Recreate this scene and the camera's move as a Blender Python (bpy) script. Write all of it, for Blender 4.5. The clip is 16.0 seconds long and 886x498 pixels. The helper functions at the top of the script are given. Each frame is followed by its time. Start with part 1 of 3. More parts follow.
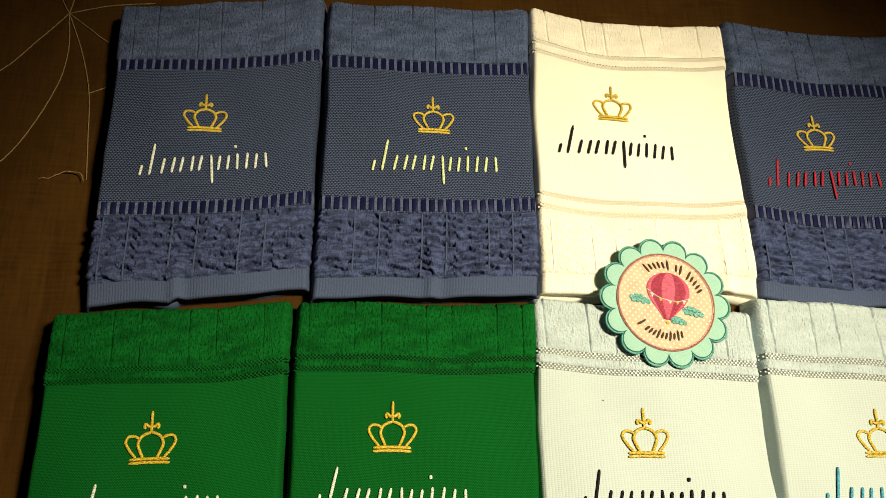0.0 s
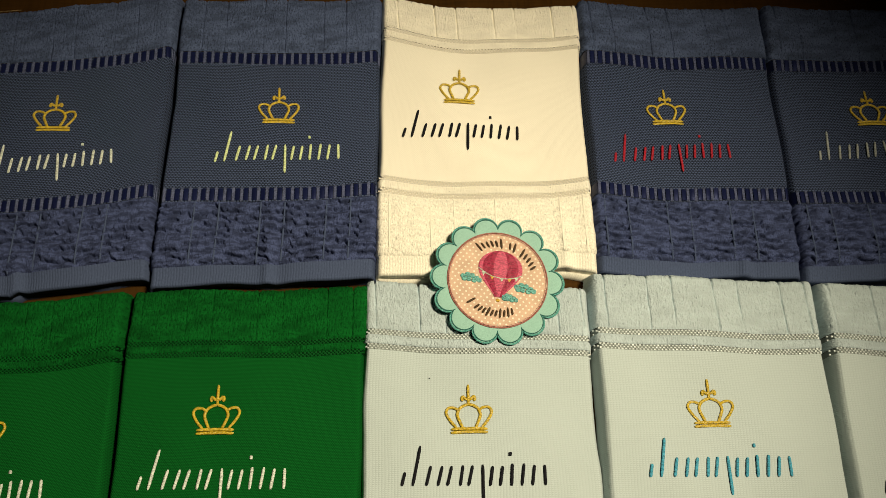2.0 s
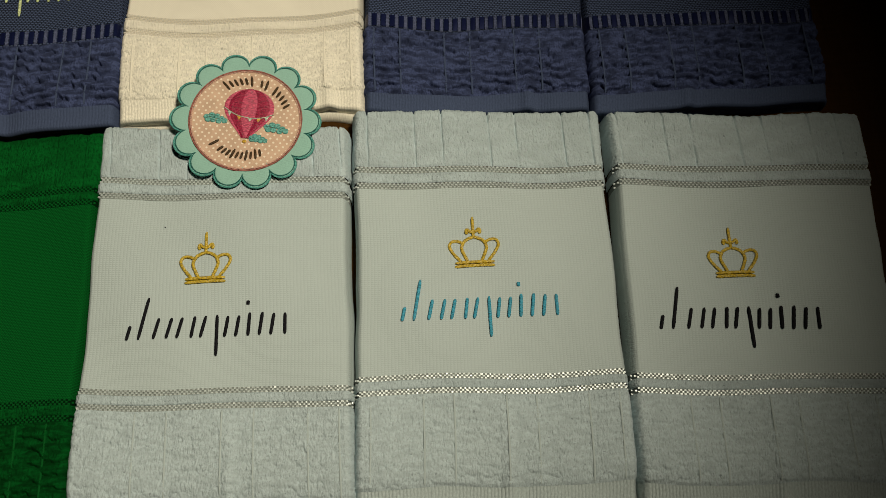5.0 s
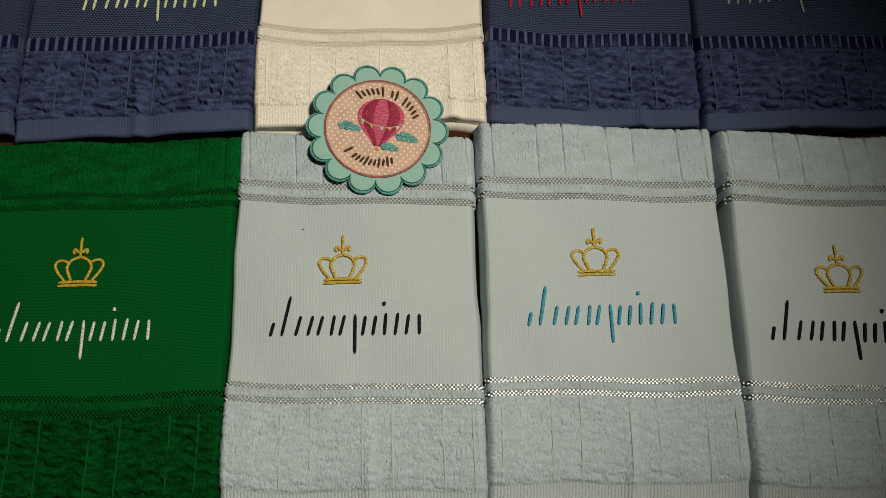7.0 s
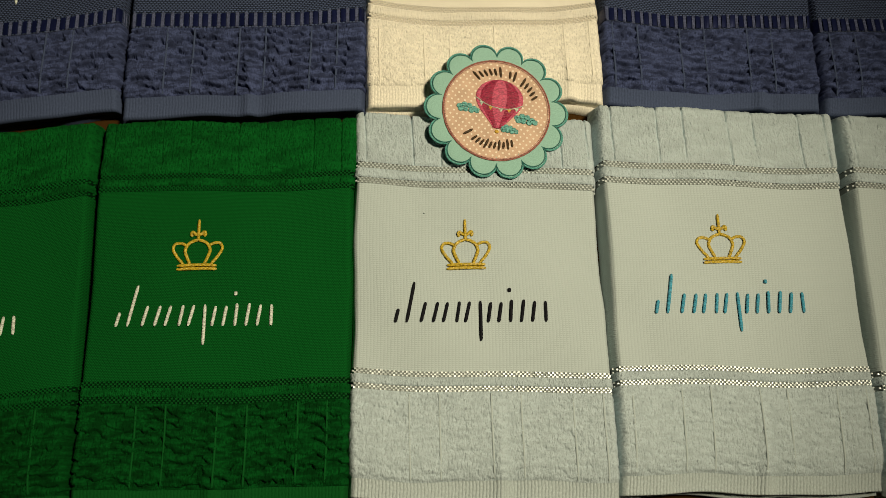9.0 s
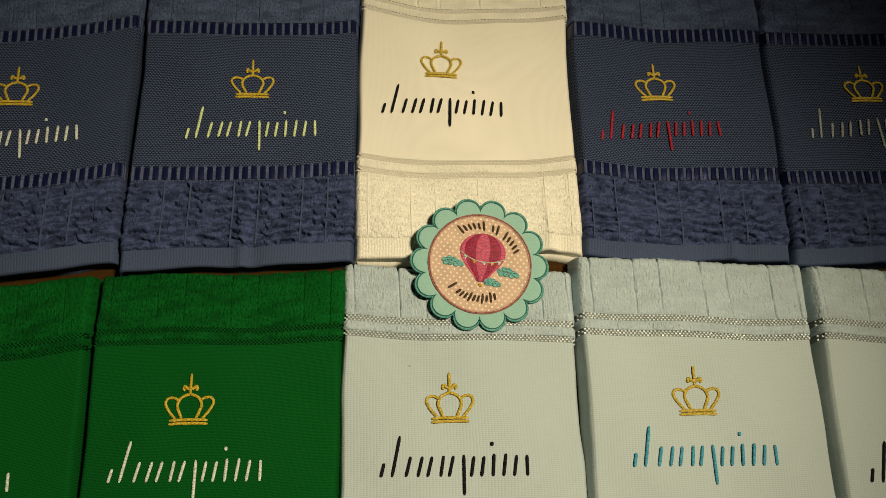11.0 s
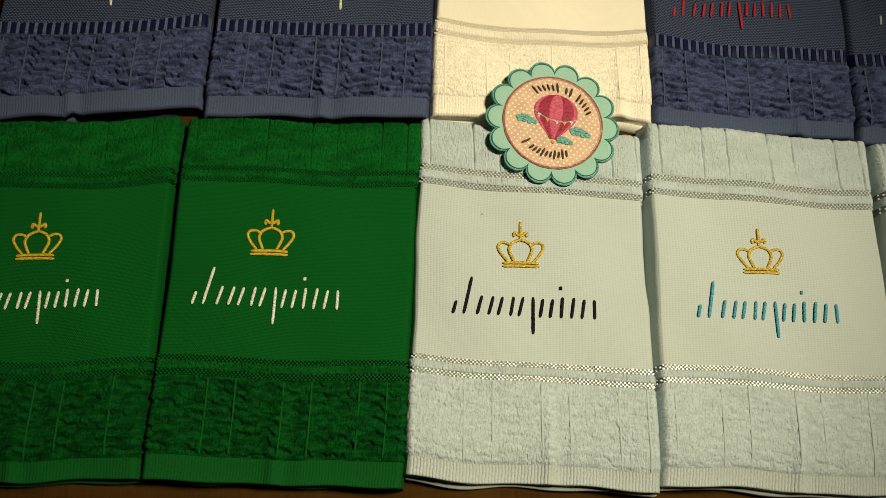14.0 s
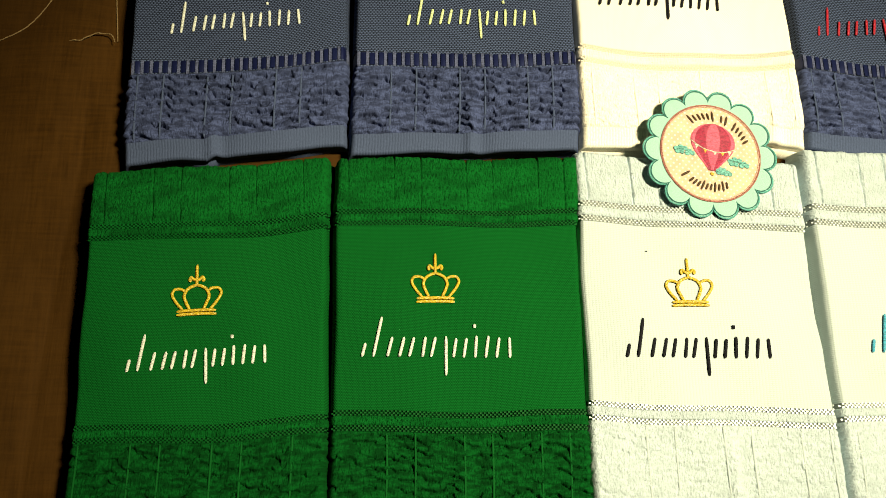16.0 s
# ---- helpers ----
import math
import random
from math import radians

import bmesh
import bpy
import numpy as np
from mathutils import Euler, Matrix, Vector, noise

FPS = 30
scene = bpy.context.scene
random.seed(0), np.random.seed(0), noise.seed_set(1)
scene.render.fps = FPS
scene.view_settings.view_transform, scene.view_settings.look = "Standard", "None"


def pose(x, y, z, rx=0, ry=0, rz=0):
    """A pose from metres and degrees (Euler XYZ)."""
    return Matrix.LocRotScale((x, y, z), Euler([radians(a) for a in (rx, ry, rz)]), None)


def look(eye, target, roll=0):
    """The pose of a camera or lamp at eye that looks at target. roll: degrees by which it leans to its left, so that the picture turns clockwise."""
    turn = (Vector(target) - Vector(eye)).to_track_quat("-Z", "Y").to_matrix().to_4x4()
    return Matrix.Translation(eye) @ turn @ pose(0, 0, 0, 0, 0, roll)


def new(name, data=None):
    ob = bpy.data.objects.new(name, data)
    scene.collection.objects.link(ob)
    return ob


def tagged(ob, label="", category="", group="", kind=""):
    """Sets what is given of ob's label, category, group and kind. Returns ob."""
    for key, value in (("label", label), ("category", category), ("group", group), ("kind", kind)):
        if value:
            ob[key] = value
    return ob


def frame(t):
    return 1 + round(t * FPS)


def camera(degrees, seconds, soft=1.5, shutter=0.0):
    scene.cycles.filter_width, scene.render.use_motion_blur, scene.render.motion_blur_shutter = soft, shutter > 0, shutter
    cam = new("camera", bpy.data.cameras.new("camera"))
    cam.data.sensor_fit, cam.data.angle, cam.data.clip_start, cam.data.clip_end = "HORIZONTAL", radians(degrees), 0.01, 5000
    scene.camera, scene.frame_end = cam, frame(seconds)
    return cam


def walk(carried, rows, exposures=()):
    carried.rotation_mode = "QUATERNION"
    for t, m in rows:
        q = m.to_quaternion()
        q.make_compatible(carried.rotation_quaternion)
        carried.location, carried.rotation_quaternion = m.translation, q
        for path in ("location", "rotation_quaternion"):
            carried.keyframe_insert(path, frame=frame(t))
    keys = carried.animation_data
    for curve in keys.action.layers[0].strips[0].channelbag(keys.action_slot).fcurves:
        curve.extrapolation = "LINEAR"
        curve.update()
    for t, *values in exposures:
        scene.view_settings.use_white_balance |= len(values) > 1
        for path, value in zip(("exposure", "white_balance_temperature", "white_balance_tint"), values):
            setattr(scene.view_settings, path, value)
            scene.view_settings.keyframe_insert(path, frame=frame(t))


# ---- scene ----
ROWS = [
    (0, -0.1799, -0.1312, 0.5254, 24.72, -5.7, -1.58),
    (0.5, -0.1583, -0.1377, 0.5287, 24.59, -4.27, -2.43),
    (1, -0.1179, -0.1473, 0.5424, 24.79, -3.44, -2.82),
    (1.5, -0.0787, -0.1520, 0.5420, 24.64, -2.79, -3.12),
    (2, -0.0451, -0.1486, 0.5395, 24.66, -2.44, -2.39),
    (2.5, -0.0044, -0.1470, 0.5429, 24.48, -1.56, -2.01),
    (3, 0.0428, -0.1442, 0.5459, 24.84, -1.46, -2.05),
    (3.5, 0.0840, -0.1440, 0.5343, 24.34, -1.24, -2.86),
    (4, 0.1095, -0.1625, 0.5005, 22.01, -0.92, -3.51),
    (4.2, 0.1113, -0.1772, 0.4741, 21.26, -0.92, -3.83),
    (6.3, 0.0852, -0.2004, 0.4808, 20.34, -2.53, -4.89),
    (6.5, 0.0786, -0.1934, 0.4858, 19.47, -2.1, -4.1),
    (7, 0.0314, -0.1869, 0.5024, 19.72, -2.16, -2.99),
    (7.5, -0.0223, -0.1854, 0.5125, 20.54, -2.73, -3.01),
    (8, -0.0454, -0.1738, 0.4988, 18.83, -2.24, -2.86),
    (8.2, -0.0449, -0.1778, 0.4904, 18.42, -2.39, -2.58),
    (10.3, -0.0460, -0.1486, 0.5032, 18.02, -3.02, -2.84),
    (10.5, -0.0382, -0.1416, 0.5172, 19.58, -2.47, -2.82),
    (11, -0.0416, -0.1239, 0.5299, 21.62, -3.45, -2.72),
    (11.5, -0.0453, -0.1200, 0.5342, 22.39, -3.3, -2.19),
    (12, -0.0433, -0.1326, 0.5443, 23.96, -2.65, -2.41),
    (12.5, -0.0412, -0.1515, 0.5553, 24.75, -2.2, -2.3),
    (13, -0.0420, -0.1709, 0.5550, 24.74, -2.52, -2.29),
    (13.5, -0.0554, -0.1976, 0.5473, 24.14, -2.86, -1.84),
    (14, -0.0790, -0.2123, 0.5107, 20.98, -3.37, -0.01),
    (14.5, -0.1254, -0.2071, 0.5028, 19.83, -3.0, 0.25),
    (15, -0.1603, -0.1960, 0.5003, 20.09, -2.5, -1.18),
    (15.5, -0.1869, -0.1798, 0.4976, 19.44, -3.51, -2.15),
    (16, -0.1897, -0.1642, 0.5044, 19.18, -3.93, -1.86),
]
cam = camera(54.0, 16.0, 0.85)
EXPOSURES = [(0.0, 0.05, 6700, 8), (0.5, -0.07, 6650, 9), (1.0, -0.32, 6600, 10), (1.5, -0.43, 6600, 10), (2.0, -0.53, 6600, 10), (3.0, -0.72, 6600, 10),
             (3.5, -0.8, 6550, 10), (4.0, -0.94, 6450, 9), (6.5, -1.21, 5650, 19), (7.0, -1.15, 5750, 18), (8.0, -0.91, 6200, 13), (10.5, -0.93, 6700, 9),
             (11.5, -0.88, 6650, 10), (12.5, -0.85, 6600, 10), (13.5, -0.74, 6650, 9), (14.5, -0.43, 6900, 6), (15.2, 0.04, 6900, 4), (16.0, 0.32, 6900, 3)]
walk(cam, [(t, pose(x, y, z, rx, ry, rz)) for t, x, y, z, rx, ry, rz in ROWS], EXPOSURES)

# ---- light: one shaded lamp hung over the far side of the towels, in a dark room ----
world = bpy.data.worlds.new("world")
world.use_nodes = True
world.node_tree.nodes["Background"].inputs[0].default_value = (0.85, 0.95, 1.0, 1)
world.node_tree.nodes["Background"].inputs[1].default_value = 0.003
scene.world = world
lamp = new("shaded_lamp", bpy.data.lights.new("shaded_lamp", "SPOT"))
lamp.data.energy, lamp.data.shadow_soft_size, lamp.data.color = 152, 0.10, (1.0, 0.87, 0.615)
lamp.data.spot_size, lamp.data.spot_blend = radians(39.4), 1.0
lamp.matrix_basis = look((0.45, 0.0, 1.26), (-0.050, 0.019, 0.0))


# ---- materials ----
def material(name, colour, rough=0.9, metal=0.0, sheen=0.0, spec=0.3):
    m = bpy.data.materials.new(name)
    m.use_nodes = True
    b = m.node_tree.nodes["Principled BSDF"]
    b.inputs["Base Color"].default_value = (*colour, 1)
    b.inputs["Roughness"].default_value = rough
    b.inputs["Metallic"].default_value = metal
    b.inputs["Sheen Weight"].default_value = sheen
    b.inputs["Specular IOR Level"].default_value = spec
    return m, m.node_tree.nodes, m.node_tree.links, b


def coords(nodes, links, kind="UV", scale=(1, 1, 1)):
    tc = nodes.new("ShaderNodeTexCoord")
    mp = nodes.new("ShaderNodeMapping")
    mp.inputs["Scale"].default_value = scale
    links.new(tc.outputs[kind], mp.inputs["Vector"])
    return mp.outputs["Vector"]


def noise_tex(nodes, links, vector, scale, detail=3.0, rough=0.55):
    n = nodes.new("ShaderNodeTexNoise")
    n.inputs["Scale"].default_value = scale
    n.inputs["Detail"].default_value = detail
    n.inputs["Roughness"].default_value = rough
    links.new(vector, n.inputs["Vector"])
    return n.outputs["Fac"]


def math_node(nodes, links, op, a, b=None, c=None):
    n = nodes.new("ShaderNodeMath")
    n.operation = op
    for i, v in enumerate((a, b, c)):
        if v is None:
            continue
        if isinstance(v, (int, float)):
            n.inputs[i].default_value = v
        else:
            links.new(v, n.inputs[i])
    return n.outputs[0]


def mix_colour(nodes, links, fac, a, b):
    n = nodes.new("ShaderNodeMix")
    n.data_type = "RGBA"
    links.new(fac, n.inputs[0])
    for i, v in ((6, a), (7, b)):
        if isinstance(v, tuple):
            n.inputs[i].default_value = (*v, 1)
        else:
            links.new(v, n.inputs[i])
    return n.outputs[2]


def ramp(nodes, links, fac, lo, hi):
    n = nodes.new("ShaderNodeMapRange")
    n.inputs["From Min"].default_value, n.inputs["From Max"].default_value = lo, hi
    links.new(fac, n.inputs["Value"])
    return n.outputs[0]


def bump(nodes, links, b, height, distance, strength=1.0):
    n = nodes.new("ShaderNodeBump")
    n.inputs["Distance"].default_value = distance
    n.inputs["Strength"].default_value = strength
    links.new(height, n.inputs["Height"])
    links.new(n.outputs["Normal"], b.inputs["Normal"])


def shade(colour, k):
    return tuple(min(1.0, c * k) for c in colour)


def terry_material(name, colour, crushed=False, deep=0.8, gloss=0.15):
    """Cut-pile terry: loops at two scales, patches where the pile lies the other way; dark crushed pile has crease
    shade painted in too.
    """
    m, nd, ln, b = material(name, colour, 0.95, 0, 0.2, gloss)
    b.inputs["Sheen Roughness"].default_value = 0.5
    b.inputs["Sheen Tint"].default_value = (*shade(colour, 1.6), 1)
    v = coords(nd, ln)
    fine = noise_tex(nd, ln, coords(nd, ln, "UV", (1.0, 0.42, 1)), 1050, 3, 0.65)
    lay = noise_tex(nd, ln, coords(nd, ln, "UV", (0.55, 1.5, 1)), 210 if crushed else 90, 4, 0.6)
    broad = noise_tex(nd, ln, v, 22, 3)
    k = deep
    crease_shade = crushed and deep < 0.5
    # strong dark and light patches paint crease shade and lit crests over the nap
    c = mix_colour(nd, ln, ramp(nd, ln, lay, 0.41 if crease_shade else 0.38, 0.59), shade(colour, 0.48 if crease_shade else k), shade(colour, 1.4 if crease_shade else 1.12))
    # hollows of the loop bump are darkened in the colour too, as their shade
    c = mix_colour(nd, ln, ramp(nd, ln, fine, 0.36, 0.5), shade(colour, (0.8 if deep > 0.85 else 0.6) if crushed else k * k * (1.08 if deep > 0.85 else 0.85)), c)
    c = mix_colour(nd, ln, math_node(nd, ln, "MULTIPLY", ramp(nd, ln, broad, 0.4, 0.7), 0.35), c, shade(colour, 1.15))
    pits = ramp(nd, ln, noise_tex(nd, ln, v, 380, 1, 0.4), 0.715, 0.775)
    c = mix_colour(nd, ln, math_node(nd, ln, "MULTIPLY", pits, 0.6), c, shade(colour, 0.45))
    ln.new(c, b.inputs["Base Color"])
    bump(nd, ln, b, fine, 0.0012 if crushed else 0.0018, 0.9)
    return m


def weave_material(name, colour, pitch, depth, contrast, shift=0.5, gloss=0.12):
    """Even-weave cloth: rows of small holes between crossing threads, every other row shifted by shift."""
    m, nd, ln, b = material(name, colour, 0.9, 0, 0.0, gloss)
    sep = nd.new("ShaderNodeSeparateXYZ")
    wob = noise_tex(nd, ln, coords(nd, ln), 60, 2)
    ln.new(coords(nd, ln), sep.inputs[0])
    x = math_node(nd, ln, "DIVIDE", sep.outputs[0], pitch)
    y = math_node(nd, ln, "DIVIDE", sep.outputs[1], pitch * 0.62)
    x = math_node(nd, ln, "ADD", x, math_node(nd, ln, "MULTIPLY", wob, 0.2))
    y = math_node(nd, ln, "ADD", y, math_node(nd, ln, "MULTIPLY", wob, 0.2))
    row = math_node(nd, ln, "FLOOR", y)
    x = math_node(nd, ln, "ADD", x, math_node(nd, ln, "MULTIPLY", row, shift))
    sx = math_node(nd, ln, "ABSOLUTE", math_node(nd, ln, "SINE", math_node(nd, ln, "MULTIPLY", x, math.pi)))
    sy = math_node(nd, ln, "ABSOLUTE", math_node(nd, ln, "SINE", math_node(nd, ln, "MULTIPLY", y, math.pi)))
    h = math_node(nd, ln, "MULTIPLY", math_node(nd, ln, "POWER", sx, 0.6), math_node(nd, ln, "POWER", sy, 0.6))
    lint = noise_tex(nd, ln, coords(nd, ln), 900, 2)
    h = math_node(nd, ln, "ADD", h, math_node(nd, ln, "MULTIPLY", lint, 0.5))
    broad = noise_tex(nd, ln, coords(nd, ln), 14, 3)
    # shade inside the holes painted in: colour darkens where the thread height is low
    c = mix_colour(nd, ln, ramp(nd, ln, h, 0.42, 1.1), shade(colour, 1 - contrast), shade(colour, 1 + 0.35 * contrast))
    c = mix_colour(nd, ln, math_node(nd, ln, "MULTIPLY", ramp(nd, ln, broad, 0.35, 0.7), 0.3), c, shade(colour, 0.86))
    ln.new(c, b.inputs["Base Color"])
    bump(nd, ln, b, h, depth, 0.7)
    return m


def hem_material(name, colour):
    """Flat-woven hem: thread grain on its ribs, with lint and faint soiling."""
    m, nd, ln, b = material(name, colour, 0.9, 0, 0.0, 0.12)
    grain = noise_tex(nd, ln, coords(nd, ln, "UV", (1.0, 0.5, 1)), 1300, 3)
    broad = noise_tex(nd, ln, coords(nd, ln), 40, 3)
    c = mix_colour(nd, ln, ramp(nd, ln, grain, 0.3, 0.65), shade(colour, 0.78), shade(colour, 1.08))
    ln.new(mix_colour(nd, ln, math_node(nd, ln, "MULTIPLY", ramp(nd, ln, broad, 0.4, 0.7), 0.3), c, shade(colour, 0.85)), b.inputs["Base Color"])
    bump(nd, ln, b, grain, 0.0005, 0.6)
    return m


def thread_material(name, colour, rough=0.45, spec=0.4):
    """Satin-stitched rayon thread, glossy, with a stitch grain across the stroke."""
    m, nd, ln, b = material(name, colour, rough, 0, 0.0, spec)
    g = noise_tex(nd, ln, coords(nd, ln, "Object", (0.35, 1.0, 0.35)), 1900, 2)
    ln.new(mix_colour(nd, ln, ramp(nd, ln, g, 0.35, 0.62), shade(colour, 0.5), shade(colour, 1.12)), b.inputs["Base Color"])
    bump(nd, ln, b, g, 0.0009, 0.8)
    return m


def satin_material(name, colour, rough=0.28, spec=0.9):
    m, nd, ln, b = material(name, colour, rough, 0, 0, spec)
    g = noise_tex(nd, ln, coords(nd, ln, "Object", (1.0, 0.12, 1.0)), 2600, 1)
    info = nd.new("ShaderNodeObjectInfo")
    c = mix_colour(nd, ln, ramp(nd, ln, g, 0.3, 0.7), shade(colour, 0.75), shade(colour, 1.15))
    ln.new(mix_colour(nd, ln, math_node(nd, ln, "MULTIPLY", info.outputs["Random"], 0.5), c, shade(colour, 0.6)), b.inputs["Base Color"])
    bump(nd, ln, b, g, 0.0003, 0.4)
    return m


def bedspread_material():
    m, nd, ln, b = material("brown_bedspread_cloth", (0.04, 0.016, 0.003), 0.8, 0, 0.0, 0.06)
    v = coords(nd, ln, "Object")
    slub = noise_tex(nd, ln, coords(nd, ln, "Object", (8, 0.6, 1)), 60, 4)
    slub2 = noise_tex(nd, ln, coords(nd, ln, "Object", (0.6, 8, 1)), 60, 4)
    broad = noise_tex(nd, ln, v, 7, 4)
    f = math_node(nd, ln, "MULTIPLY", math_node(nd, ln, "ADD", slub, slub2), 0.5)
    worn = noise_tex(nd, ln, coords(nd, ln, "Object", (1, 0.4, 1)), 45, 5, 0.65)
    c = mix_colour(nd, ln, ramp(nd, ln, f, 0.38, 0.62), (0.034, 0.0145, 0.0020), (0.058, 0.025, 0.0038))
    c = mix_colour(nd, ln, math_node(nd, ln, "MULTIPLY", ramp(nd, ln, worn, 0.42, 0.68), 0.6), c, (0.066, 0.030, 0.006))
    c = mix_colour(nd, ln, math_node(nd, ln, "MULTIPLY", ramp(nd, ln, broad, 0.35, 0.7), 0.7), c, (0.034, 0.0155, 0.003))
    ln.new(c, b.inputs["Base Color"])
    bump(nd, ln, b, f, 0.001, 0.7)
    return m


def wall_material(name, colour):
    m, nd, ln, b = material(name, colour, 0.9)
    n = noise_tex(nd, ln, coords(nd, ln, "Object"), 9, 5)
    ln.new(mix_colour(nd, ln, n, shade(colour, 0.88), shade(colour, 1.08)), b.inputs["Base Color"])
    bump(nd, ln, b, noise_tex(nd, ln, coords(nd, ln, "Object"), 160, 3), 0.001, 0.3)
    return m


def dotted_material(name, ground, dot, pitch, radius):
    """Printed cotton with rows of small staggered dots."""
    m, nd, ln, b = material(name, ground, 0.8, 0, 0.2, 0.2)
    sep = nd.new("ShaderNodeSeparateXYZ")
    ln.new(coords(nd, ln, "Object"), sep.inputs[0])
    y = math_node(nd, ln, "DIVIDE", sep.outputs[1], pitch * 0.6)
    row = math_node(nd, ln, "FLOOR", y)
    x = math_node(nd, ln, "ADD", math_node(nd, ln, "DIVIDE", sep.outputs[0], pitch), math_node(nd, ln, "MULTIPLY", row, 0.5))
    fx = math_node(nd, ln, "SUBTRACT", math_node(nd, ln, "FRACT", x), 0.5)
    fy = math_node(nd, ln, "MULTIPLY", math_node(nd, ln, "SUBTRACT", math_node(nd, ln, "FRACT", y), 0.5), 0.6)
    d = math_node(nd, ln, "SQRT", math_node(nd, ln, "ADD", math_node(nd, ln, "POWER", fx, 2.0), math_node(nd, ln, "POWER", fy, 2.0)))
    hit = math_node(nd, ln, "LESS_THAN", d, radius / pitch)
    n = noise_tex(nd, ln, coords(nd, ln, "Object"), 120, 4)
    base = mix_colour(nd, ln, ramp(nd, ln, n, 0.3, 0.7), shade(ground, 0.85), shade(ground, 1.08))
    ln.new(mix_colour(nd, ln, hit, base, dot), b.inputs["Base Color"])
    bump(nd, ln, b, noise_tex(nd, ln, coords(nd, ln, "Object"), 1200, 2), 0.0004, 0.5)
    return m


BLUE, WHITE, GREEN, AQUA = (0.061, 0.083, 0.154), (0.84, 0.80, 0.68), (0.0027, 0.089, 0.0128), (0.47, 0.545, 0.545)
AQUA_PILE = (0.455, 0.54, 0.565)
CLOTH = {}
for key, panel, pile, low, pitch, depth, contrast in (
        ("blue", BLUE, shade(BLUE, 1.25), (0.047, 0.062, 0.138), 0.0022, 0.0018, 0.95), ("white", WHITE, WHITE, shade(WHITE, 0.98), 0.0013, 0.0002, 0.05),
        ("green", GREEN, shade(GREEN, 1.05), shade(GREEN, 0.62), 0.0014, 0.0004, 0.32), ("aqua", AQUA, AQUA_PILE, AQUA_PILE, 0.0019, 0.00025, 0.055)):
    dark = key in ("blue", "green")
    gloss = {"green": 0.05, "blue": 0.1}.get(key, 0.15)
    CLOTH[key] = dict(
        terry=terry_material(key + "_terry", pile, False, 0.6 if dark else 0.97 if key == "white" else 0.94, gloss),
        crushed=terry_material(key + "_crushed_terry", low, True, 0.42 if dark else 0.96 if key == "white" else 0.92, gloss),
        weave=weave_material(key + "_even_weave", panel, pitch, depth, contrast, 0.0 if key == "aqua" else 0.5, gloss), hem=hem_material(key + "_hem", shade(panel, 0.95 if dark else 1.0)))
CLOTH["blue"]["satin"] = satin_material("navy_satin", (0.006, 0.009, 0.042), 0.32, 0.55)
CLOTH["blue"]["satin"].node_tree.nodes["Principled BSDF"].inputs["Specular Tint"].default_value = (0.42, 0.50, 1.0, 1)
CLOTH["blue"]["cord"] = thread_material("blue_cord", (0.11, 0.13, 0.24), 0.6, 0.3)
CLOTH["white"]["satin"] = satin_material("ivory_satin", (0.82, 0.78, 0.67), 0.3, 0.8)
CLOTH["green"]["satin"] = satin_material("green_satin", (0.003, 0.090, 0.013), 0.5, 0.06)
CLOTH["aqua"]["satin"] = satin_material("silver_white_satin", (0.60, 0.67, 0.66), 0.32, 1.0)
CLOTH["aqua"]["satin"].node_tree.nodes["Principled BSDF"].inputs["Metallic"].default_value = 0.15
# strip grounds: cloth colour darkened to paint the shade in gaps between floats
CLOTH["white"]["gap"] = material("shaded_ivory_ground_weave", (0.70, 0.65, 0.53), 0.95)[0]
CLOTH["green"]["gap"] = material("shaded_green_ground_weave", (0.0012, 0.018, 0.004), 0.95, spec=0.02)[0]
CLOTH["aqua"]["gap"] = material("shaded_aqua_ground_weave", (0.24, 0.27, 0.255), 0.95)[0]
GOLD = thread_material("gold_thread", (0.60, 0.42, 0.025), 0.36, 0.7)
THREAD = {k: thread_material(k + "_thread", c, 0.6 if k == "black" else 0.45, 0.15 if k == "black" else 0.35) for k, c in dict(
    cream=(0.74, 0.78, 0.69), lime=(0.72, 0.82, 0.42), black=(0.007, 0.007, 0.011), red=(0.42, 0.012, 0.03),
    silver=(0.40, 0.43, 0.42), turquoise=(0.06, 0.36, 0.52)).items()}


# ---- mesh helpers ----
def part(name, bm, mat, parent=None, label=""):
    me = bpy.data.meshes.new(name)
    bm.to_mesh(me)
    bm.free()
    for p in me.polygons:
        p.use_smooth = True
    me.materials.append(mat)
    ob = new(name, me)
    ob.parent = parent
    return tagged(ob, label)


def sheet_part(name, P, UV, mat, parent=None, label="", closed_u=False):
    """A grid of places P[row, column, xyz] as one smooth mesh."""
    nv, nu = P.shape[:2]
    me = bpy.data.meshes.new(name)
    idx = np.arange(nv * nu).reshape(nv, nu)
    if closed_u:
        idx = np.concatenate([idx, idx[:, :1]], 1)
    q = np.stack([idx[1:, :-1], idx[1:, 1:], idx[:-1, 1:], idx[:-1, :-1]], -1).reshape(-1, 4)
    me.vertices.add(nv * nu)
    me.vertices.foreach_set("co", P.reshape(-1).astype(np.float32))
    me.loops.add(q.size)
    me.loops.foreach_set("vertex_index", q.reshape(-1).astype(np.int32))
    me.polygons.add(len(q))
    me.polygons.foreach_set("loop_start", (np.arange(len(q)) * 4).astype(np.int32))
    me.update(calc_edges=True)
    if UV is not None:
        lay = me.uv_layers.new(name="UVMap")
        lay.data.foreach_set("uv", UV.reshape(-1, 2)[q.reshape(-1)].reshape(-1).astype(np.float32))
    me.polygons.foreach_set("use_smooth", np.ones(len(q), bool))
    me.materials.append(mat)
    me.validate()
    ob = new(name, me)
    ob.parent = parent
    return tagged(ob, label)


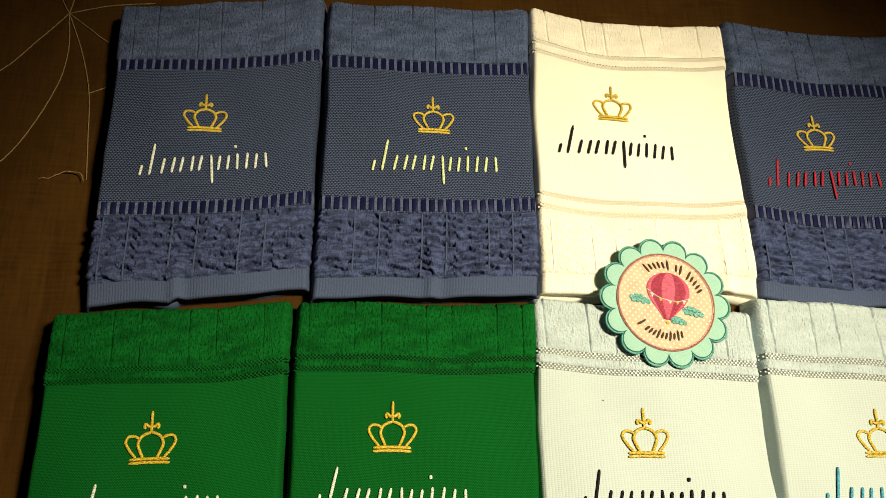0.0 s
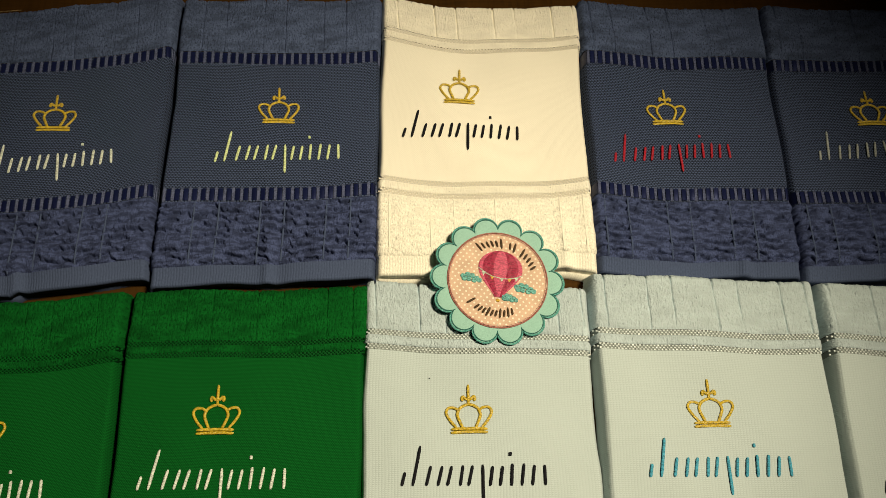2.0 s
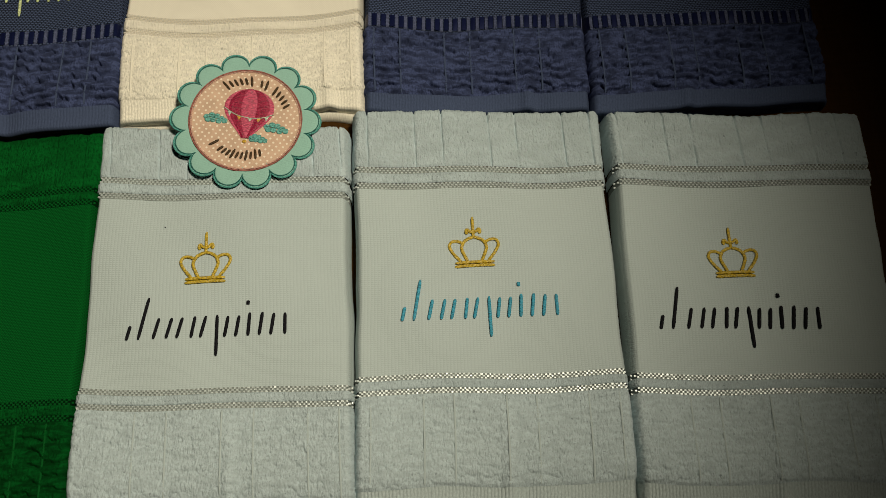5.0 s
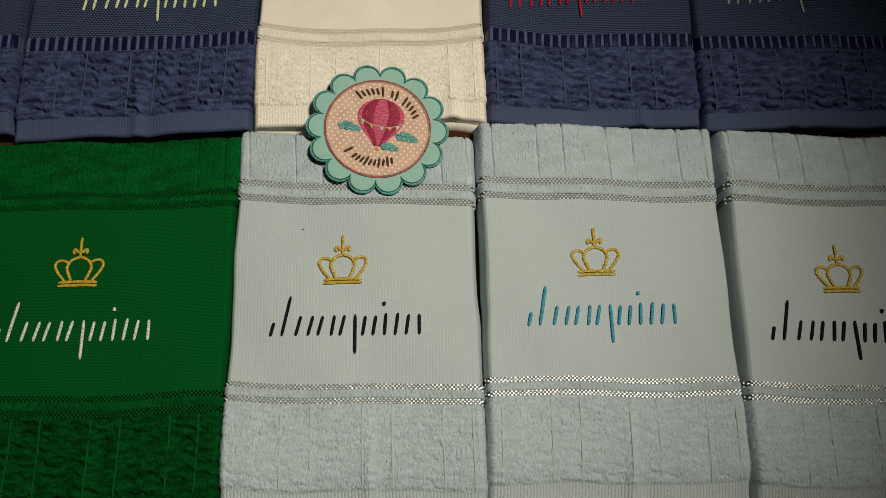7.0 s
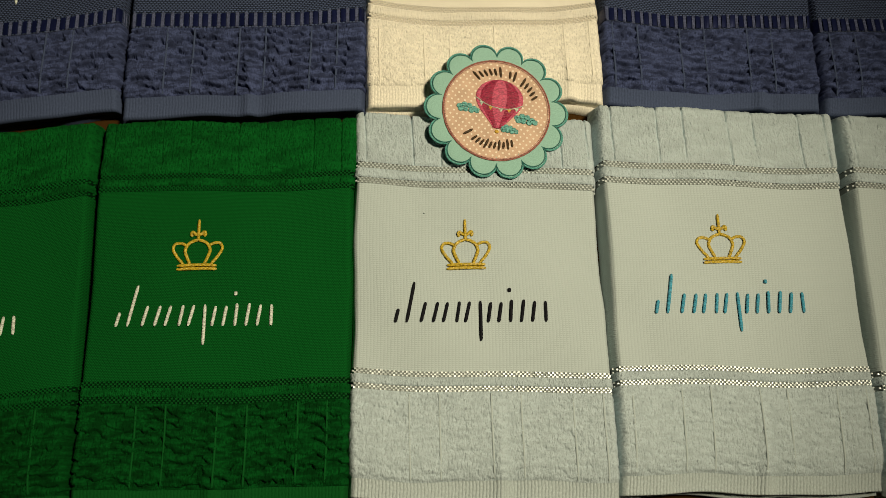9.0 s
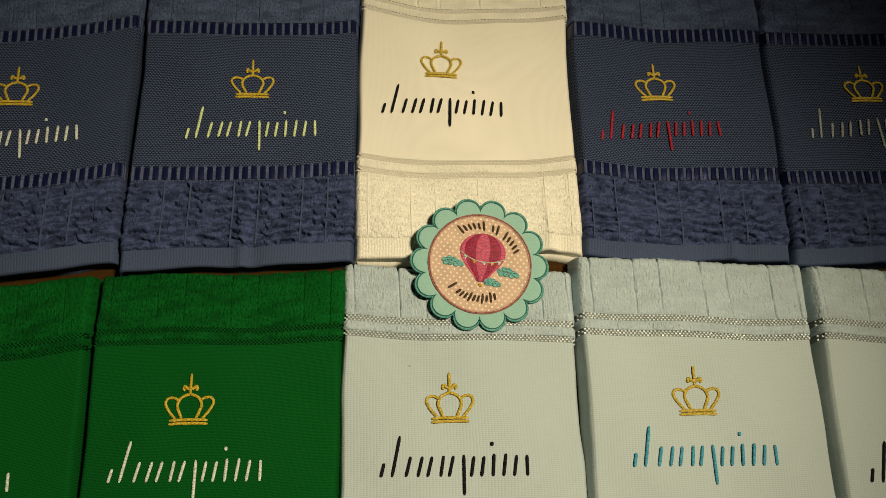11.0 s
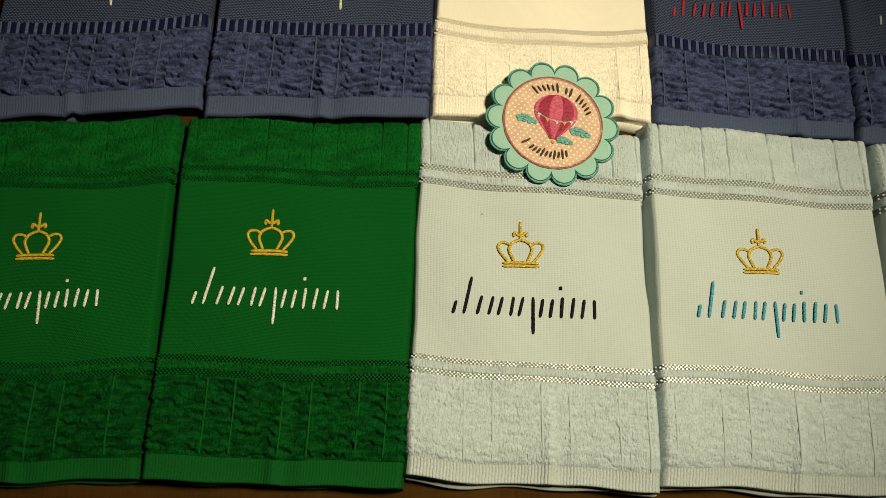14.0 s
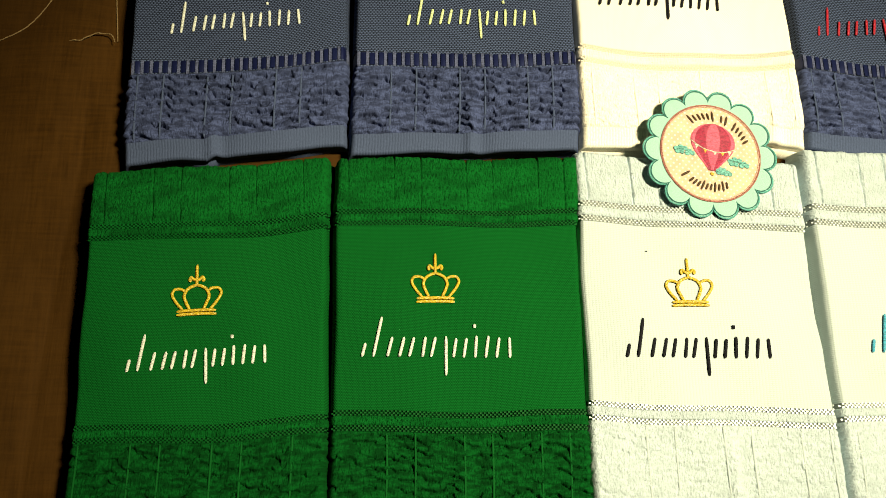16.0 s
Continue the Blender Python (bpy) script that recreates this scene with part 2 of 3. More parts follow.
def value_field(rng, X, Y, cx, cy):
    """Smooth random field in -1..1 over places X, Y with cells of cx by cy metres."""
    gx, gy = X / cx, Y / cy
    ix, iy = np.floor(gx).astype(int), np.floor(gy).astype(int)
    ix0, iy0 = ix.min(), iy.min()
    table = rng.uniform(-1, 1, (iy.max() - iy0 + 2, ix.max() - ix0 + 2))
    fx, fy = gx - ix, gy - iy
    fx, fy = fx * fx * (3 - 2 * fx), fy * fy * (3 - 2 * fy)
    a, b = iy - iy0, ix - ix0
    return (table[a, b] * (1 - fx) + table[a, b + 1] * fx) * (1 - fy) + (table[a + 1, b] * (1 - fx) + table[a + 1, b + 1] * fx) * fy


def tube_rows(points, width, height, sides=8):
    """Rings along a line of places, of an oval section, ends drawn to a point."""
    pts = np.array(points, float)
    tan = np.gradient(pts, axis=0)
    tan /= np.linalg.norm(tan, axis=1)[:, None] + 1e-12
    side = np.stack([-tan[:, 1], tan[:, 0], np.zeros(len(pts))], 1)
    side /= np.linalg.norm(side, axis=1)[:, None] + 1e-12
    up = np.cross(tan, side)
    up *= np.sign(up[:, 2:3] + 1e-9)
    w = np.ones(len(pts))
    w[0], w[-1] = 0.5, 0.5
    if len(pts) > 6:
        w[1], w[-2] = 0.9, 0.9
    a = np.linspace(0, 2 * math.pi, sides, endpoint=False)
    return pts[:, None] + side[:, None] * (np.cos(a)[None, :, None] * w[:, None, None] * width / 2) + up[:, None] * (np.sin(a)[None, :, None] * w[:, None, None] * height / 2)


def tube_part(name, points, width, height, mat, parent=None, label="", sides=8):
    P = tube_rows(points, width, height, sides)
    return sheet_part(name, P, np.zeros((*P.shape[:2], 2)), mat, parent, label, True)


def curve_line(points, n=24):
    """A smooth line of n places through the given ones."""
    p = np.array(points, float)
    p = np.vstack([2 * p[0] - p[1], p, 2 * p[-1] - p[-2]])
    out = []
    seg = len(p) - 3
    for t in np.linspace(0, seg - 1e-6, n):
        i, f = int(t), t - int(t)
        a, b, c, d = p[i:i + 4]
        out.append(0.5 * (2 * b + (c - a) * f + (2 * a - 5 * b + 4 * c - d) * f * f + (3 * b - a - 3 * c + d) * f ** 3))
    return np.array(out)


def box_part(name, size, centre, mat, parent=None, label="", bevel=0.0):
    bm = bmesh.new()
    bmesh.ops.create_cube(bm, size=1)
    bmesh.ops.scale(bm, vec=size, verts=bm.verts)
    if bevel:
        bmesh.ops.bevel(bm, geom=bm.edges[:], offset=bevel, segments=2, affect="EDGES")
    bmesh.ops.translate(bm, vec=centre, verts=bm.verts)
    ob = part(name, bm, mat, parent, label)
    for p in ob.data.polygons:
        p.use_smooth = bevel > 0
    return ob


# ---- the room, closed round the bed ----
WALL = wall_material("dull_brown_wall", (0.22, 0.20, 0.17))
FLOOR = wall_material("dark_floor", (0.10, 0.07, 0.05))
for name, size, centre in (("wall_north", (5.2, 0.1, 2.6), (0.5, 2.1, 0.75)), ("wall_south", (5.2, 0.1, 2.6), (0.5, -2.1, 0.75)),
                           ("wall_west", (0.1, 4.1, 2.6), (-2.05, 0, 0.75)), ("wall_east", (0.1, 4.1, 2.6), (3.05, 0, 0.75))):
    tagged(box_part(name, size, centre, WALL), "plain dull brown plastered wall", "wall", "", "structure")
tagged(box_part("floor", (5.2, 4.3, 0.08), (0.5, 0, -0.59), FLOOR), "dark plain floor of the room", "floor", "", "structure")
tagged(box_part("ceiling", (5.2, 4.3, 0.08), (0.5, 0, 2.09), WALL), "plain dull brown ceiling", "ceiling", "", "structure")

# ---- the bed's quilted cover ----
STITCH = thread_material("tan_quilting_thread", (0.25, 0.165, 0.07), 0.6, 0.3)
HUB = (-0.3946, 0.3070)
# the last line is the seam beside the towels, a fold with no thread showing
LINES = [
    [HUB, (-0.4130, 0.2814), (-0.4328, 0.2528), (-0.4682, 0.2231), (-0.5071, 0.1975)],
    [HUB, (-0.3905, 0.2711), (-0.3952, 0.2349), (-0.4136, 0.1852), (-0.4375, 0.1648), (-0.4969, 0.1464)],
    [HUB, (-0.3803, 0.2711), (-0.3706, 0.2359), (-0.3660, 0.1975), (-0.3624, 0.1648)],
    [HUB, (-0.3783, 0.2936), (-0.3625, 0.2811), (-0.3384, 0.2711)],
    [(-0.3703, 0.2359), (-0.3609, 0.2404), (-0.3486, 0.2476)],
    [HUB, (-0.3763, 0.3121), (-0.3627, 0.3151), (-0.3333, 0.3193)],
    [HUB, (-0.4151, 0.3407), (-0.4457, 0.3612)], [HUB, (-0.3895, 0.3407), (-0.3844, 0.3816)],
    [(-0.3757, 0.1055), (-0.3778, 0.0646), (-0.3839, 0.0033), (-0.3885, -0.0785), (-0.3905, -0.1705), (-0.3966, -0.2626)],
]


def line_distance(X, Y, pts):
    d = np.full(X.shape, 1.0)
    for (ax, ay), (bx, by) in zip(pts[:-1, :2], pts[1:, :2]):
        ux, uy = bx - ax, by - ay
        s = np.clip(((X - ax) * ux + (Y - ay) * uy) / (ux * ux + uy * uy + 1e-12), 0, 1)
        d = np.minimum(d, np.hypot(X - ax - s * ux, Y - ay - s * uy))
    return d


def cover_height(X, Y):
    h = 0.0016 * np.sin(X * 23 + 1.3 * np.sin(Y * 9)) * np.cos(Y * 17 + 0.7) + 0.0012 * np.sin(X * 51 + Y * 23)
    return h - 0.015


def bedspread():
    thing = tagged(new("bedspread"), "dark brown quilted bedspread with tan stitched leaf lines", "bedspread", "", "structure")
    mat = bedspread_material()
    xs = np.concatenate([np.linspace(-1.0, -0.52, 40), np.linspace(-0.515, -0.30, 160), np.linspace(-0.295, 0.68, 200)])
    ys = np.concatenate([np.linspace(0.75, 0.42, 40), np.linspace(0.415, -0.26, 260), np.linspace(-0.265, -1.2, 60)])
    X, Y = np.meshgrid(xs, ys)
    Z = cover_height(X, Y)
    near = np.full(X.shape, 1.0)
    for pts in LINES:
        near = np.minimum(near, line_distance(X, Y, curve_line(pts, 20)))
    Z = Z + 0.0036 * (1 - np.exp(-near / 0.016)) - 0.0012
    Z[:, 0] = Z[:, -1] = -0.52
    Z[0], Z[-1] = -0.52, -0.52
    sheet_part("cover", np.stack([X, Y, Z], -1), None, mat, thing)
    for pts in LINES[:-1]:
        line = curve_line(pts, 60)
        z = cover_height(line[:, 0], line[:, 1]) - 0.0006 + 0.0004 * np.abs(np.sin(np.arange(60) * 1.4))
        tube_part("quilting_stitch", np.column_stack([line, z]), 0.0009, 0.0009, STITCH, thing, "tan machine stitching", 6)
    loose = curve_line([(-0.3922, 0.1627), (-0.3844, 0.1633), (-0.3763, 0.1679), (-0.3660, 0.1674), (-0.3624, 0.1612)], 30)
    tube_part("loose_thread", np.column_stack([loose, -0.011 + 0.001 * np.sin(np.arange(30) * 0.5) ** 2]), 0.0009, 0.0009, STITCH, thing, "loose tan thread end", 6)
    return thing


bedspread()


# ---- folded towels ----
HIGH, ROLL, DEEP = 0.0085, 0.0047, 0.012


def sag(x, y):
    return 0.0012 * np.sin(x * 37 + 1.1) * np.cos(y * 29 + 0.4) + 0.0007 * np.sin(x * 83 + y * 41)


class Towel:
    """A hand towel folded to a quarter: corners on the bed, bow of its bands from the top edge to the hem."""

    def __init__(self, thing, tl, tr, br, bl, seed, bow):
        grow = np.array([0.0013, 0.0])
        self.thing, self.bow = thing, bow
        self.fold = {11: 0.40, 12: 0.52, 13: 0.85, 14: 0.72, 15: 0.4, 18: 0.56, 19: 0.55}.get(seed, 0.5)
        self.curl = 0.0035 if seed == 13 else 0.0
        self.step = 0.003 if seed == 11 else 0.0
        self.c = [np.array(p) + k * grow for p, k in ((tl, -1), (tr, 1), (br, 1), (bl, -1))]
        self.rng = np.random.RandomState(seed)
        self.W = np.linalg.norm(self.c[1] - self.c[0])
        self.L = np.linalg.norm((self.c[3] + self.c[2] - self.c[0] - self.c[1]) / 2)
        self.phase = self.rng.uniform(0, 6.28, 6)

    def plane(self, U, V):
        tl, tr, br, bl = self.c
        U, V = U[..., None], V[..., None]
        P = (tl * (1 - U) + tr * U) * (1 - V) + (bl * (1 - U) + br * U) * V
        u, v = U[..., 0], V[..., 0]
        down = (bl + br - tl - tr) / (2 * self.L)
        across = (tr - tl) / self.W
        # bands bow a little, edges wander
        dy = np.interp(v, (0.0, 0.2, 0.72, 1.0), self.bow) * np.sin(math.pi * u) + 0.0007 * np.sin(u * 9 + self.phase[0] + v * 2)
        dy = dy + (0.0007 * np.sin(u * 8 + self.phase[2]) + 0.0004 * np.sin(u * 19 + self.phase[1])) * np.clip((v - 0.86) / 0.14, 0, 1)
        dy = dy - self.curl * np.sin(math.pi * np.clip((u - 0.66) / 0.34, 0, 1)) * np.clip((v - 0.9) / 0.1, 0, 1)
        dy = dy + self.step * (0.5 - np.clip((u - 0.37) / 0.04, 0, 1)) * np.clip((v - 0.88) / 0.08, 0, 1)
        dx = 0.0005 * np.sin(v * 6.0 + self.phase[1]) + 0.0004 * np.sin(v * 15 + self.phase[2])
        return P + dy[..., None] * down + dx[..., None] * across

    def height(self, U, V, P, ends=True):
        d = np.minimum(U, 1 - U) * self.W
        k = np.clip(d / ROLL, 0, 1)
        h = np.sqrt(np.clip(1 - (1 - k) ** 2, 0, 1))
        top = np.clip(V * self.L / ROLL, 0, 1)
        h = h * np.sqrt(np.clip(1 - (1 - top) ** 2, 0, 1))
        low = np.clip((1 - V) * self.L / 0.022, 0, 1)
        tuck = 0.42 + 0.58 * low * low * (3 - 2 * low)
        lift = 0.0010 * np.sin(U * 7 + self.phase[3]) * np.clip((V - 0.8) * 5, 0, 1)
        mid = self.fold
        fold = (0.0022 * np.exp(-((U - mid) / 0.026) ** 2) - 0.0012 * np.exp(-((U - mid - 0.05) / 0.04) ** 2)) * np.clip((V - 0.72) * 5, 0, 1)
        lift = lift + fold
        return (HIGH * tuck + DEEP) * h - DEEP + (sag(P[..., 0], P[..., 1]) + lift) * h

    def surface(self, u, v):
        U, V = np.array([u], float), np.array([v], float)
        P = self.plane(U, V)
        return np.array([*P[0], self.height(U, V, P)[0]])

    def columns(self, n):
        a = ROLL / self.W
        left = a * (1 - np.cos(np.linspace(0, math.pi / 2, 10)))[:-1]
        return np.concatenate([left, np.linspace(a, 1 - a, n), (1 - left)[::-1]])

    def grid(self, us, vs):
        U, V = np.meshgrid(us, vs)
        P = self.plane(U, V)
        Z = self.height(U, V, P)
        G = np.dstack([P, Z])
        dv, du = np.gradient(G, axis=0), np.gradient(G, axis=1)
        N = np.cross(dv, du)
        N /= np.linalg.norm(N, axis=2)[..., None] + 1e-12
        N *= np.where(N[..., 2:3] < 0, -1, 1)
        return U, V, G, N, np.dstack([U * self.W, (1 - V) * self.L])

    def grooves(self, X, offset, wide):
        """Pairs of grooves with wide and narrow stripes of pile between them."""
        g = np.zeros_like(X)
        where = offset
        while where < self.W:
            g = np.maximum(g, np.exp(-((X - where) / 0.0005) ** 2))
            where += 0.0285 if wide else 0.0165
            wide = not wide
        return g

    def terry(self, v0, v1, mat, groove, crush, edge_top, rib=None, soft=1.0):
        offset, wide = groove
        us = self.columns(400)
        n = int((v1 - v0) * self.L / 0.0005)
        vs = np.linspace(v0, v1, n)
        if edge_top:
            a = ROLL / self.L
            vs = np.concatenate([a * (1 - np.cos(np.linspace(0, math.pi / 2, 10)))[:-1], np.linspace(a, v1, n)])
        U, V, G, N, UV = self.grid(us, vs)
        X, Y = UV[..., 0], UV[..., 1]
        flank = np.clip(np.minimum(U, 1 - U) * self.W / ROLL, 0.6, 1)
        # single loops, tufts leaning down the cloth, and broad unevenness
        pile = soft * flank * (0.00026 * self.rng.uniform(-1, 1, X.shape) + 0.00034 * value_field(self.rng, X, Y, 0.0011, 0.0026) + 0.0002 * value_field(self.rng, X, Y, 0.0022, 0.003))
        pile = pile + 0.0003 * value_field(self.rng, X, Y, 0.009, 0.009)
        if crush:
            # combed-down pile parts along short creases across each stripe
            stripe = np.floor((X - offset) / 0.0225)
            warp = 0.0034 * value_field(self.rng, X, Y, 0.012, 0.014) + 0.0016 * value_field(self.rng, X, Y, 0.0030, 0.004)
            step = ((Y + warp) / 0.0068 + 0.37 * stripe) % 1.0
            part_line = np.exp(-(np.minimum(step, 1 - step) * 0.0068 / 0.0009) ** 2)
            mask = np.clip(1.9 * value_field(self.rng, X, Y, 0.009, 0.006) + 0.9 + 0.6 * value_field(self.rng, X, Y, 0.022, 0.016), 0, 1)
            pile = pile + crush * (mask * flank * (0.0030 * ((1 - step) ** 1.3 - 0.5) - 0.0036 * part_line) + 0.0007 * value_field(self.rng, X, Y, 0.004, 0.002))
        g = self.grooves(X + 0.0006 * np.sin(Y * 90), offset, wide)
        inner = np.clip((V - v0) / (v1 - v0) / 0.04, 0, 1) if not edge_top else 1.0
        inner = inner * np.clip((v1 - V) / (v1 - v0) / 0.04, 0, 1)
        brink = np.exp(-V * self.L / 0.004) if edge_top else 0.0
        faint = np.clip(0.7 + 0.6 * value_field(self.rng, X, Y, 0.004, 0.012), 0.25, 1.0)
        D = 0.0010 + pile - (0.0 if crush else 0.0013 if soft > 0.8 else 0.0019) * g * (faint + 1.3 * brink) + 0.0007 * brink * value_field(self.rng, X, Y, 0.0024, 0.003)
        G = G + N * (D * (0.25 + 0.75 * inner))[..., None]
        G[..., 2] = np.maximum(G[..., 2], -DEEP - 0.001)
        if crush:
            where = offset
            while where < self.W - 0.006:
                if where > 0.006:
                    line = [self.on(where / self.W, v, 0.0008 + 0.00035 * math.sin(v * 900 + where * 700)) for v in np.linspace(v0 + 0.004, v1 - 0.004, 60)]
                    tube_part("woven_rib", line, 0.0013, 0.0011, rib, self.thing, "", 6)
                where += 0.0285 if wide else 0.0165
                wide = not wide
        return sheet_part("terry_panel", G, UV, mat, self.thing, "crushed velvety terry pile" if crush else "ribbed terry pile")

    def flat(self, name, v0, v1, mat, lift=0.0, label="", nv=40, lip=0.0, rough=0.0, ribs=0.0):
        us = self.columns(560 if ribs else 120)
        U, V, G, N, UV = self.grid(us, np.linspace(v0, v1, nv))
        if rough:
            G = G + N * (rough * value_field(self.rng, UV[..., 0], UV[..., 1], 0.02, 0.018))[..., None]
        if ribs:
            wave = np.abs(np.sin(math.pi * UV[..., 0] / 0.00185 + 0.25 * np.sin(UV[..., 1] * 700)))
            G = G + N * (ribs * (np.sqrt(wave) - 1))[..., None]
        G = G + N * lift
        if lip:
            end = G[-1:].copy()
            end[..., 2] -= lip
            back = end.copy()
            back[..., 1] += 0.006
            G = np.concatenate([G, end, back])
            UV = np.concatenate([UV, UV[-1:], UV[-1:]])
        return sheet_part(name, G, UV, mat, self.thing, label)

    def under_layer(self, mat, slip, skew):
        """The lower leaves of the fold, which peep out below the hem."""
        us = np.linspace(0.012, 0.988, 60)
        vs = np.linspace(0.5, 1.0, 24)
        U, V, G, N, UV = self.grid(us, vs)
        down = (self.c[3] + self.c[2] - self.c[0] - self.c[1]) / (2 * self.L)
        k = np.clip((V - 0.5) * 2, 0, 1)
        shift = (slip + skew * (U - 0.5) + 0.0008 * np.sin(U * 14 + self.phase[4])) * k
        G[..., 0] += shift * down[0]
        G[..., 1] += shift * down[1]
        G[..., 2] = -0.0045 + 0.0006 * np.sin(U * 11 + self.phase[5]) * k
        end = G[-1:].copy()
        end[..., 2] = -0.014
        G = np.concatenate([G, end])
        UV = np.concatenate([UV, UV[-1:]])
        sheet_part("under_layer", G, UV, mat, self.thing, "lower folded leaf of the towel")

    def on(self, u, v, up=0.0):
        p = self.surface(u, v)
        p[2] += up
        return p


def ribbon_of_tiles(t, v0, v1, cloth, pitch=0.0058):
    """A woven strip: dark satin tiles between pairs of pale cords."""
    t.flat("ribbon_ground", v0, v1, cloth["weave"], -0.0002, "woven ribbon ground", 8)
    n = int(t.W / pitch)
    for i in range(n):
        u0, u1 = (i + 0.06) / n, (i + 0.60) / n
        tilt = t.rng.normal(0, 0.00022)
        turn = t.rng.normal(0, 0.00015)
        us, vs = np.linspace(u0, u1, 4), np.linspace(v0 + 0.004, v1 - 0.004, 6)
        U, V, G, N, UV = t.grid(us, vs)
        swell = np.sin(np.linspace(0, math.pi, 4))[None, :] * 0.00018 + np.sin(np.linspace(0, math.pi, 6))[:, None] * 0.00022
        slope = np.linspace(-1, 1, 6)[:, None] * tilt + np.linspace(-1, 1, 4)[None, :] * turn
        G[..., 2] += 0.0004 + swell + slope
        sheet_part("satin_tile", G, UV, cloth["satin"], t.thing, "glossy navy satin" if i == 0 else "")
        for f in (0.70, 0.80, 0.90):
            u = (i + f) / n
            line = np.array([t.on(u, v, 0.00035) for v in np.linspace(v0, v1, 5)])
            P = tube_rows(line, 0.0007, 0.0007, 5)
            CORDS.append(P)
    join_tubes("cording", CORDS, cloth["cord"], t.thing)
    CORDS.clear()


CORDS = []


def join_tubes(name, rows, mat, parent, label=""):
    """Many small tubes as one mesh."""
    verts, faces, base = [], [], 0
    for P in rows:
        nv, nu = P.shape[:2]
        verts.append(P.reshape(-1, 3))
        for i in range(nv - 1):
            for j in range(nu):
                k = (j + 1) % nu
                faces.append((base + i * nu + j, base + i * nu + k, base + (i + 1) * nu + k, base + (i + 1) * nu + j))
        base += nv * nu
    me = bpy.data.meshes.new(name)
    me.from_pydata(np.concatenate(verts).tolist(), [], faces)
    me.polygons.foreach_set("use_smooth", np.ones(len(faces), bool))
    me.materials.append(mat)
    ob = new(name, me)
    ob.parent = parent
    return tagged(ob, label, kind="stuff")


def checker_strip(t, v0, v1, cloth):
    """A narrow strip of three staggered rows of small satin floats on a ground painted darker for the shade between
    them.
    """
    t.flat("strip_ground", v0, v1, cloth["gap"], -0.0003, "", 6)
    n = int(t.W / 0.00235)
    verts, faces = [], []
    shape = [(-1, -0.9, 0), (1, -0.9, 0), (1, 0.9, 0), (-1, 0.9, 0), (-0.75, -0.6, 1), (0.75, -0.6, 1), (0.75, 0.6, 1), (-0.75, 0.6, 1)]
    tri = [(4, 5, 6, 7), (0, 1, 5, 4), (1, 2, 6, 5), (2, 3, 7, 6), (3, 0, 4, 7)]
    for r in range(3):
        v = v0 + (v1 - v0) * (r + 0.5) / 3
        us = (np.arange(n) + 0.5 + 0.5 * (r % 2)) / n
        us = us[us < 0.996]
        P = t.plane(us, np.full(us.shape, v))
        Z = t.height(us, np.full(us.shape, v), P)
        for (x, y), z in zip(P, Z):
            b = len(verts)
            lx, ly, lz = 0.00070 * t.rng.uniform(0.85, 1.1), 0.00068 * t.rng.uniform(0.85, 1.1), 0.0004
            tx, ty = t.rng.normal(0, 0.03), t.rng.normal(0, 0.03)
            for sx, sy, sz in shape:
                verts.append((x + sx * lx, y + sy * ly, z + 0.0001 + sz * lz + sx * lx * tx + sy * ly * ty))
            faces += [tuple(b + k for k in f) for f in tri]
    me = bpy.data.meshes.new("satin_strip")
    me.from_pydata(verts, [], faces)
    me.materials.append(cloth["satin"])
    ob = new("satin_strip", me)
    ob.parent = t.thing
    tagged(ob, "shiny checkered satin strip", kind="stuff")


def crown(t, top, turn):
    """A small outlined crown in gold satin stitch; top is the tip of its finial."""
    thing = new("crown_embroidery")
    thing.parent = t.thing
    tagged(thing, "gold satin-stitched crown")
    ca, sa = math.cos(radians(turn)), math.sin(radians(turn))

    def put(pts, n):
        line = curve_line(pts, n) if n else np.array(pts, float)
        out = []
        for x, y in line:
            wx, wy = top[0] + ca * x - sa * (y - 0.0305), top[1] + sa * x + ca * (y - 0.0305)
            out.append((wx, wy, HIGH + float(sag(wx, wy)) + 0.0006))
        return out

    mm = 0.001
    for s in (-1, 1):
        tube_part("arch", put([(s * 7.6 * mm, 3.4 * mm), (s * 11.2 * mm, 7.5 * mm), (s * 14.0 * mm, 12.6 * mm), (s * 12.6 * mm, 15.8 * mm), (s * 9.2 * mm, 16.0 * mm), (s * 6.6 * mm, 14.6 * mm)], 26), 0.0018, 0.0011, GOLD, thing)
        tube_part("arch", put([(s * 3.9 * mm, 3.4 * mm), (s * 5.8 * mm, 7.5 * mm), (s * 7.1 * mm, 11.6 * mm), (s * 5.6 * mm, 15.4 * mm), (s * 2.6 * mm, 17.4 * mm), (0, 18.0 * mm)], 26), 0.0019, 0.0011, GOLD, thing)
        tube_part("finial_curl", put([(0, 21.2 * mm), (s * 1.8 * mm, 21.6 * mm), (s * 3.4 * mm, 23.0 * mm), (s * 4.0 * mm, 21.3 * mm), (s * 3.2 * mm, 20.2 * mm)], 14), 0.0019, 0.001, GOLD, thing)
    tube_part("base_band", put([(-11.2 * mm, 2.6 * mm), (-5 * mm, 3.0 * mm), (5 * mm, 3.0 * mm), (11.2 * mm, 2.6 * mm)], 16), 0.0019, 0.001, GOLD, thing)
    tube_part("base_band", put([(-11.4 * mm, 0.5 * mm), (-5 * mm, 0.9 * mm), (5 * mm, 0.9 * mm), (11.4 * mm, 0.5 * mm)], 16), 0.0019, 0.001, GOLD, thing)
    tube_part("finial_stem", put([(0, 17.6 * mm), (0, 20 * mm), (0, 24 * mm), (0, 27 * mm), (0.1 * mm, 30.5 * mm)], 14), 0.0018, 0.001, GOLD, thing)


